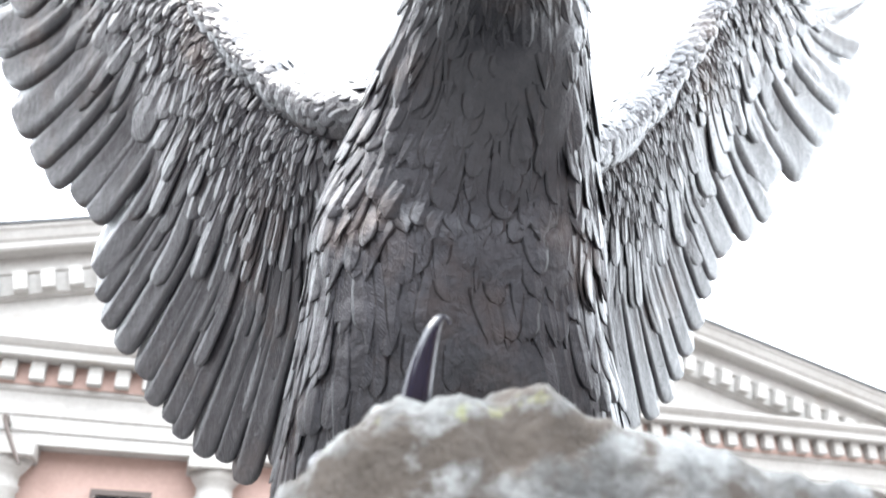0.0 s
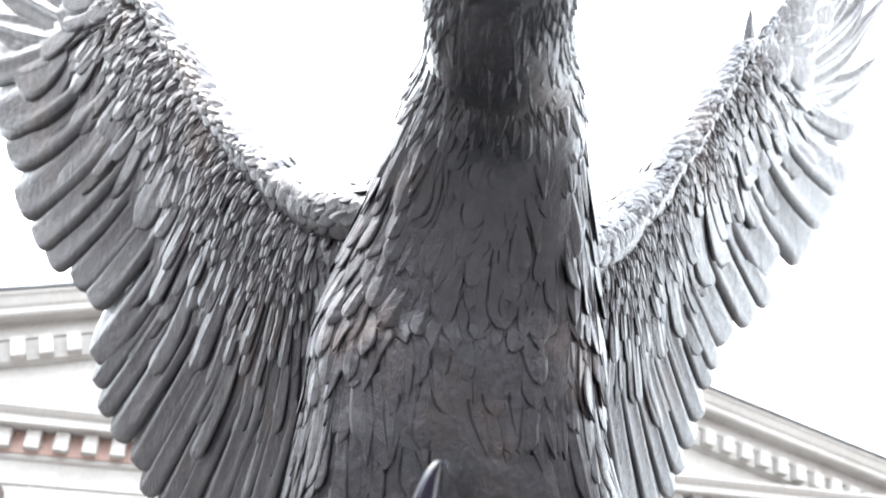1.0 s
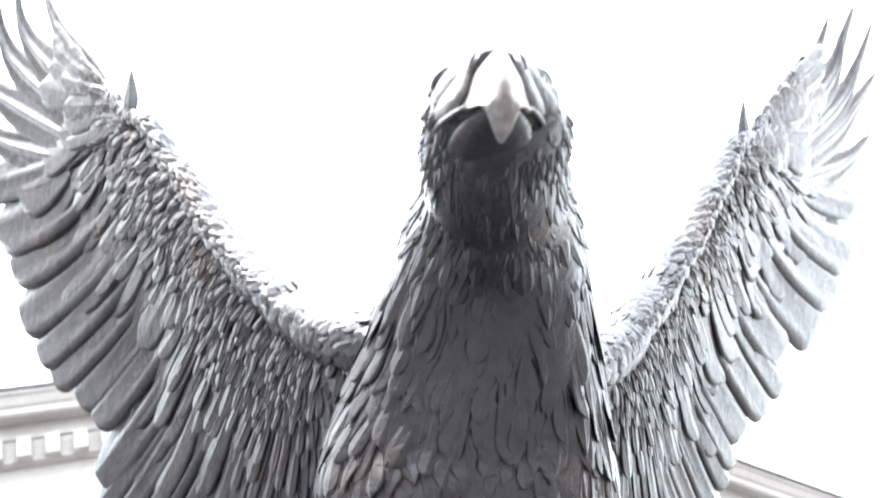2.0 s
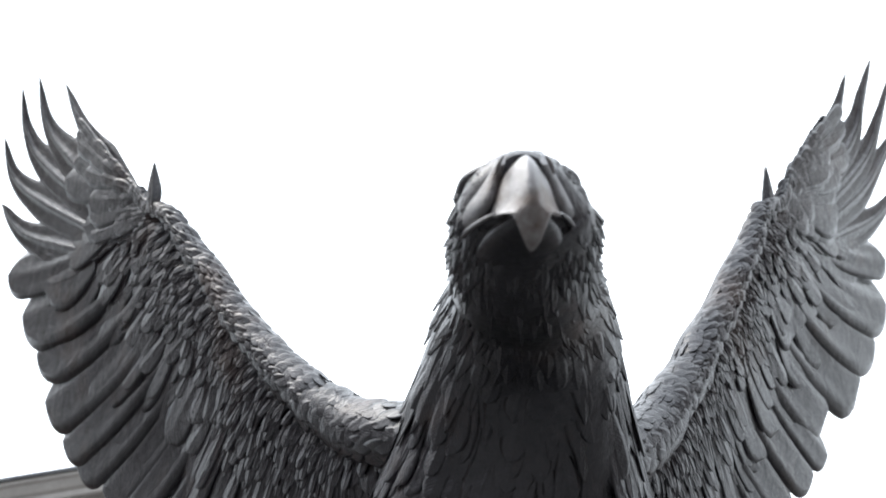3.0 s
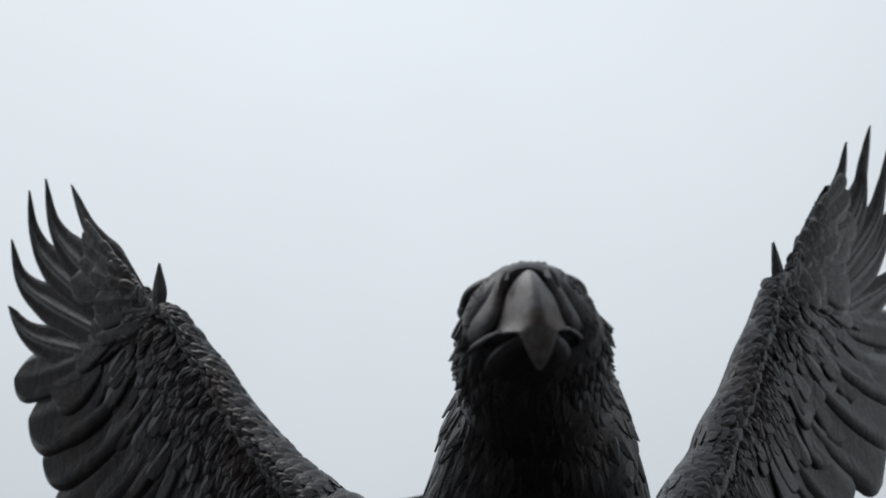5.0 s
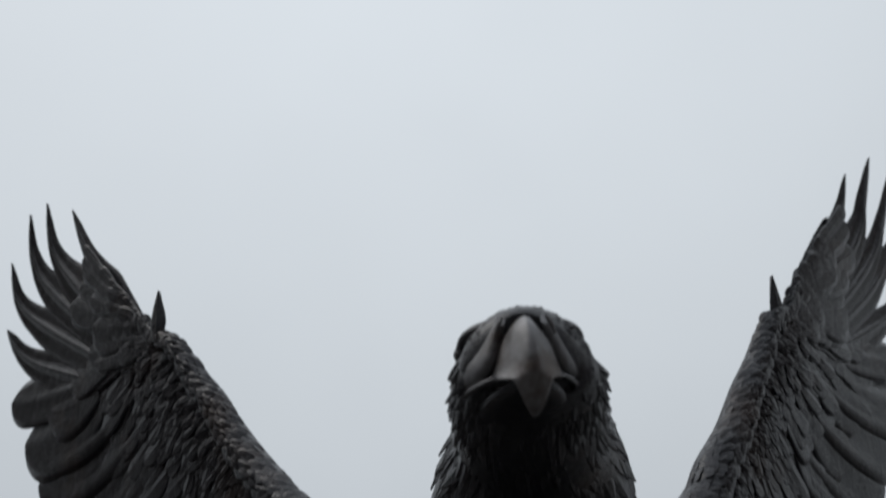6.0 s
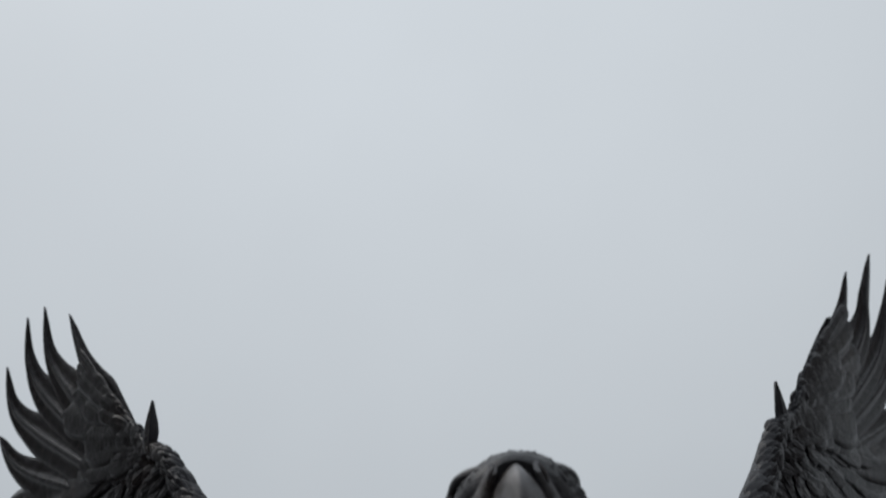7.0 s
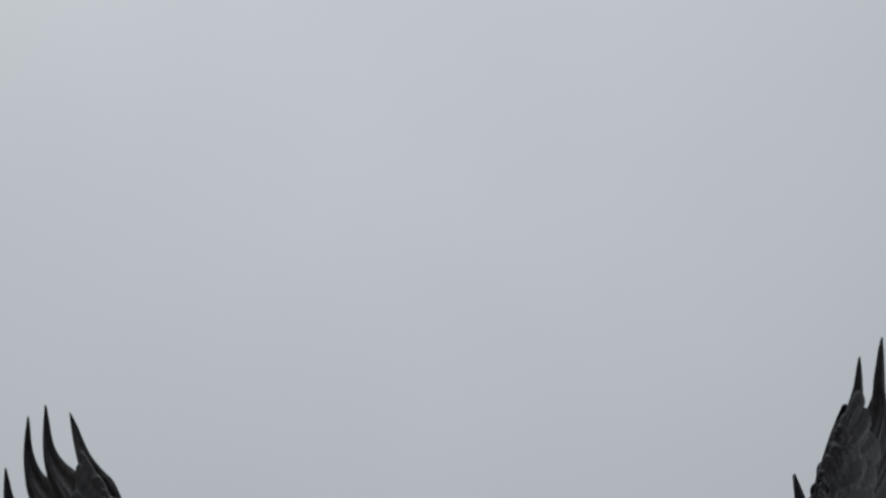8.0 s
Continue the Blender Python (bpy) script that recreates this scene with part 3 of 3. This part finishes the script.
    # one claw stands up before the breast
    smooth_loft(shell, ((-0.275, -1.09, 1.90, 0.032, 0.030, 90), (-0.268, -1.10, 2.00, 0.031, 0.027, 90), (-0.254, -1.12, 2.10, 0.026, 0.020, 90), (-0.234, -1.135, 2.18, 0.016, 0.012, 90), (-0.217, -1.137, 2.214, 0.010, 0.008, 90), (-0.204, -1.137, 2.213, 0.006, 0.005, 80), (-0.198, -1.137, 2.200, 0.002, 0.002, 60)), 22, 16)
    me = bpy.data.meshes.new("eagle_statue")
    me.from_pydata(shell.v, [], shell.f)
    layer = me.uv_layers.new(name="UVMap")
    index = np.empty(len(me.loops), dtype=np.int32)
    me.loops.foreach_get("vertex_index", index)
    layer.data.foreach_set("uv", np.asarray(shell.uv, dtype=np.float32)[index].ravel())
    me.polygons.foreach_set("use_smooth", np.ones(len(me.polygons), dtype=bool))
    bm = bmesh.new()
    bm.from_mesh(me)
    bmesh.ops.recalc_face_normals(bm, faces=bm.faces)
    bm.to_mesh(me)
    bm.free()
    me.materials.append(BRONZE)
    me.materials.append(CLAW)
    me.materials.append(BILL)
    me.materials.append(FACE)
    for f in me.polygons[claw_from:]:
        f.material_index = 1
    for f in me.polygons[bill_from:bill_to]:
        f.material_index = 2
    for first, last, slot in dark:
        for f in me.polygons[first:last]:
            f.material_index = slot
    ob = new("eagle_statue", me)
    ob.matrix_world = pose(0.1, 2.7, 0, 0, 0, 4.3)
    return tagged(ob, "dark wet bronze eagle with raised spread wings on a boulder", "statue")


build_eagle()


# ---- the boulder under it ----
def rock_top(x, y):
    """Height of the boulder's top: a front lobe with two knobs, falling off to its right."""
    lobe = curve_at(((1.34,), (1.79,), (2.00,), (2.03,), (2.015,), (1.965,), (1.895,), (1.835,), (1.76,), (1.5,)), (x + 0.62) / 1.95)[0]
    lobe += 0.035 * math.exp(-((x - 0.0) / 0.07) ** 2) + 0.075 * math.exp(-((x - 0.16) / 0.075) ** 2)
    rear = 1.96 - 0.05 * abs(x)
    k = min(max((y - 1.75) / 0.4, 0.0), 1.0)
    return lobe * (1 - k) + max(rear, lobe * 0.5 + rear * 0.5 - 0.02) * k


def build_rock():
    bm = bmesh.new()
    nr, na = 120, 260
    rows = []
    for i in range(nr + 1):
        f = i / nr
        row = []
        for j in range(na):
            w = 2 * math.pi * j / na
            c, s = math.cos(w), math.sin(w)
            edge = (abs(c / 1.25) ** 2.6 + abs(s / 1.02) ** 2.6) ** (-1 / 2.6)
            # the inner half of the rings is the top, the outer half the flank down to the ground
            r = edge * (min(f / 0.62, 1.0) * 0.93 + 0.07 * min(max((f - 0.62) / 0.1, 0), 1) + 0.12 * max(0.0, (f - 0.72) / 0.28))
            x, y = 0.40 + r * c, 2.42 + r * s
            top = rock_top(x, y)
            drop = max(0.0, (f - 0.60) / 0.40)
            z = top * (1 - drop ** 1.3) - 0.02
            q = Vector((x, y, z))
            big = noise.noise(q * 1.7 + Vector((3, 1, 7))) * 0.05 + noise.noise(q * 4.0) * 0.035
            small = noise.noise(q * 9.0) * 0.030 + noise.noise(q * 21.0) * 0.016 - abs(noise.noise(q * 6.0)) * 0.05 - abs(noise.noise(q * 13.0)) * 0.03 + noise.noise(q * 45.0) * 0.006 + 0.02
            out = Vector((c, s, 0)) * (0.15 + 0.85 * drop) + Vector((0, 0, 1)) * (1 - drop)
            row.append(bm.verts.new(q + out * (big + small)))
        rows.append(row)
    for a, b in zip(rows, rows[1:]):
        for j in range(na):
            bm.faces.new((a[j], a[(j + 1) % na], b[(j + 1) % na], b[j]))
    bmesh.ops.remove_doubles(bm, verts=rows[0], dist=0.03)
    return tagged(part("boulder", bm, ROCK, None, "", True), "rough grey boulder with pale lichen under the eagle", "rock")


build_rock()


# ---- plain unseen walls, added to keep low skylight off the eagle ----
def shade_wall(name, x0, x1, y0, y1, h):
    tagged(box(name, DULL, None, x0, x1, y0, y1, 0, h), "plain dull brown wall, unseen, added to block low skylight", "wall", kind="structure")


shade_wall("shade_wall_south", -20, 20, -14.5, -14, 10.0)
shade_wall("shade_wall_west", -20.5, -20, -14.5, 9, 17.0)
shade_wall("shade_wall_east", 20, 20.5, -14.5, 9, 17.0)

# ---- the house with a pediment ----
TURN_H = 16.7
house = new("portico_house")
SIZE_H = 0.74
house.matrix_world = pose(-2.791, 9.204, 0.44, 0, 0, TURN_H) @ Matrix.Scale(SIZE_H, 4)
tagged(house, "pale stone house with columns and a pediment with dentils", "house")
APEX, TOP, RAKE = 3.17, 9.30, radians(14.8)
HALF = (TOP - 6.12) / math.tan(RAKE)
X0, X1 = APEX - HALF, APEX + HALF
box("wall", PLASTER, house, X0 + 0.4, X1 - 0.4, 0.36, 0.76, 0, 4.616, label="pink plaster wall")
box("podium", STONE, house, X0 - 0.2, X1 + 0.2, -0.9, 14, -0.594, -0.003, bevel=0.03, label="low stone podium under the columns")
box("side_wall", PLASTER, house, X0 + 0.4, X0 + 0.8, 0.76, 14, 0, 4.9)
box("side_wall", PLASTER, house, X1 - 0.8, X1 - 0.4, 0.76, 14, 0, 4.9)
# beam over the columns: two faces stepped, a fillet, a frieze, then the dentil course and the cornice
prof = ((-0.6, 4.62), (0.0, 4.62), (0.0, 4.80), (0.03, 4.80), (0.03, 5.0), (0.06, 5.02), (0.06, 5.06), (0.02, 5.06), (0.02, 5.34), (0.07, 5.38), (0.07, 5.44), (-0.6, 5.44))
part("entablature", prism(bmesh.new(), prof, None, (X0 + 0.25, 0, 0), (X1 - 0.25, 0, 0)), STONE, house)
part("dentil_course", prism(bmesh.new(), ((-0.6, 5.444), (0.09, 5.444), (0.09, 5.755), (-0.6, 5.755)), None, (X0 + 0.2, 0, 0), (X1 - 0.2, 0, 0)), PLASTER, house, "pink-painted course behind the dentils")
prof = ((-0.6, 5.76), (0.34, 5.76), (0.40, 5.78), (0.40, 5.89), (0.44, 5.92), (0.50, 5.99), (0.50, 6.03), (-0.6, 6.12))
part("cornice", prism(bmesh.new(), prof, None, (X0, 0, 0), (X1, 0, 0)), STONE, house)
bm = bmesh.new()
box_bm(bm, 0, 0.20, -0.27, -0.094, 5.48, 5.756, 0.008)
dent = part("dentil", bm, STONE, house)
for i in range(int((X1 - X0 - 0.4) / 0.385)):
    d = dent if i == 0 else dent.copy()
    if i:
        scene.collection.objects.link(d)
    d.location.x = X0 + 0.2 + 0.385 * i
# tympanum and raking cornices with their own dentils
bm = bmesh.new()
tri = [(X0 + 0.9, 6.06), (X1 - 0.9, 6.06), (APEX, TOP - 0.6)]
ring = [[bm.verts.new((x, y, z)) for x, z in tri] for y in (0.05, 0.45)]
bm.faces.new(ring[0])
bm.faces.new(ring[1][::-1])
for i in range(3):
    bm.faces.new((ring[0][i], ring[1][i], ring[1][(i + 1) % 3], ring[0][(i + 1) % 3]))
part("tympanum", bm, STONE, house)
LONG = HALF / math.cos(RAKE) + 0.12
for sd in (-1, 1):
    rake = new("raking_cornice")
    rake.parent = house
    rake.matrix_local = Matrix.Translation((APEX, 0, TOP)) @ Matrix.Rotation(sd * RAKE, 4, "Y")
    prof = ((-0.3, -1.0), (0.0, -1.0), (0.0, -0.97), (0.06, -0.95), (0.06, -0.63), (0.10, -0.61), (0.10, -0.37), (0.36, -0.35), (0.39, -0.32), (0.39, -0.24), (0.43, -0.20), (0.48, -0.09), (0.52, -0.05), (0.52, 0.0), (-0.3, 0.0))
    a, b = (-LONG, 0.03) if sd < 0 else (-0.03, LONG)
    part("moulding", prism(bmesh.new(), prof, None, (a, 0.003 * sd, 0), (b, 0.003 * sd, 0)), STONE, rake)
    part("flashing", prism(bmesh.new(), ((-0.3, 0.004), (0.555, 0.004), (0.555, 0.06), (-0.3, 0.07)), None, (a, 0, 0), (b, 0, 0)), LEAD, rake, "grey lead edge")
    bm = bmesh.new()
    box_bm(bm, 0, 0.20, -0.25, -0.064, -0.94, -0.64, 0.008)
    rd = part("dentil", bm, STONE, rake)
    for i in range(int(LONG / 0.385) - 6):
        d = rd if i == 0 else rd.copy()
        if i:
            scene.collection.objects.link(d)
        d.location.x = sd * (0.25 + 0.385 * i) - (0.20 if sd < 0 else 0)
    part("roof", prism(bmesh.new(), ((-14, -0.1), (-0.304, -0.1), (-0.304, 0.0), (-14, 0.0)), None, (a, 0, 0), (b, 0, 0)), LEAD, rake)
# columns
shaft = bmesh.new()
rings = []
for z, r in ((0.30, 0.33), (0.38, 0.31), (1.4, 0.308), (2.6, 0.29), (3.96, 0.262), (4.0, 0.29), (4.05, 0.29), (4.07, 0.262), (4.20, 0.262), (4.28, 0.33), (4.40, 0.40)):
    rings.append([shaft.verts.new((r * math.cos(2 * math.pi * k / 32), r * math.sin(2 * math.pi * k / 32), z)) for k in range(32)])
for a, b in zip(rings, rings[1:]):
    for k in range(32):
        shaft.faces.new((a[k], a[(k + 1) % 32], b[(k + 1) % 32], b[k]))
shaft.faces.new(rings[-1])
col = new("column")
col.parent = house
part("shaft", shaft, STONE, col, smooth=True)
box("abacus", STONE, col, -0.43, 0.43, -0.43, 0.43, 4.40, 4.617, bevel=0.015)
box("plinth", STONE, col, -0.43, 0.43, -0.43, 0.43, 0.0, 0.30, bevel=0.02)
col.matrix_local = pose(-8.08, 0.14, 0)
for i in range(1, 8):
    copy_thing(col, pose(-8.08 + 2.91 * i, 0.14, 0))
# windows between the columns
win = new("window")
win.parent = house
fr = bmesh.new()
for x0, x1, z0, z1 in ((-0.42, -0.34, 1.2, 4.12), (0.34, 0.42, 1.2, 4.12), (-0.34, 0.34, 4.04, 4.12), (-0.34, 0.34, 1.2, 1.28)):
    box_bm(fr, x0, x1, -0.05, 0.05, z0, z1)
part("frame", fr, PAINT, win, "dark brown frame")
box("pane", GLASS, win, -0.34, 0.34, 0.0, 0.02, 1.28, 4.04)
win.matrix_local = pose(-6.46, 0.33, 0)
for i in range(1, 7):
    copy_thing(win, pose(-6.46 + 2.91 * i, 0.33, 0))

# an iron bracket that bends down from the beam beside a column
bm = bmesh.new()
rings = []
for k in range(13):
    f = k / 12
    p = Vector((-2.26 + 0.30 * f ** 1.6, -0.42, 4.86 - 0.62 * f + 0.06 * math.sin(math.pi * f)))
    rings.append([bm.verts.new(p + Vector((0.030 * math.cos(a), 0.030 * math.sin(a), 0.0))) for a in (2 * math.pi * j / 8 for j in range(8))])
for a, b in zip(rings, rings[1:]):
    for j in range(8):
        bm.faces.new((a[j], a[(j + 1) % 8], b[(j + 1) % 8], b[j]))
bm.faces.new(rings[0])
bm.faces.new(rings[-1][::-1])
box_bm(bm, -2.29, -2.23, -0.45, 0.0, 4.83, 4.89)
part("bracket", bm, PAINT, house, "dark iron bracket")
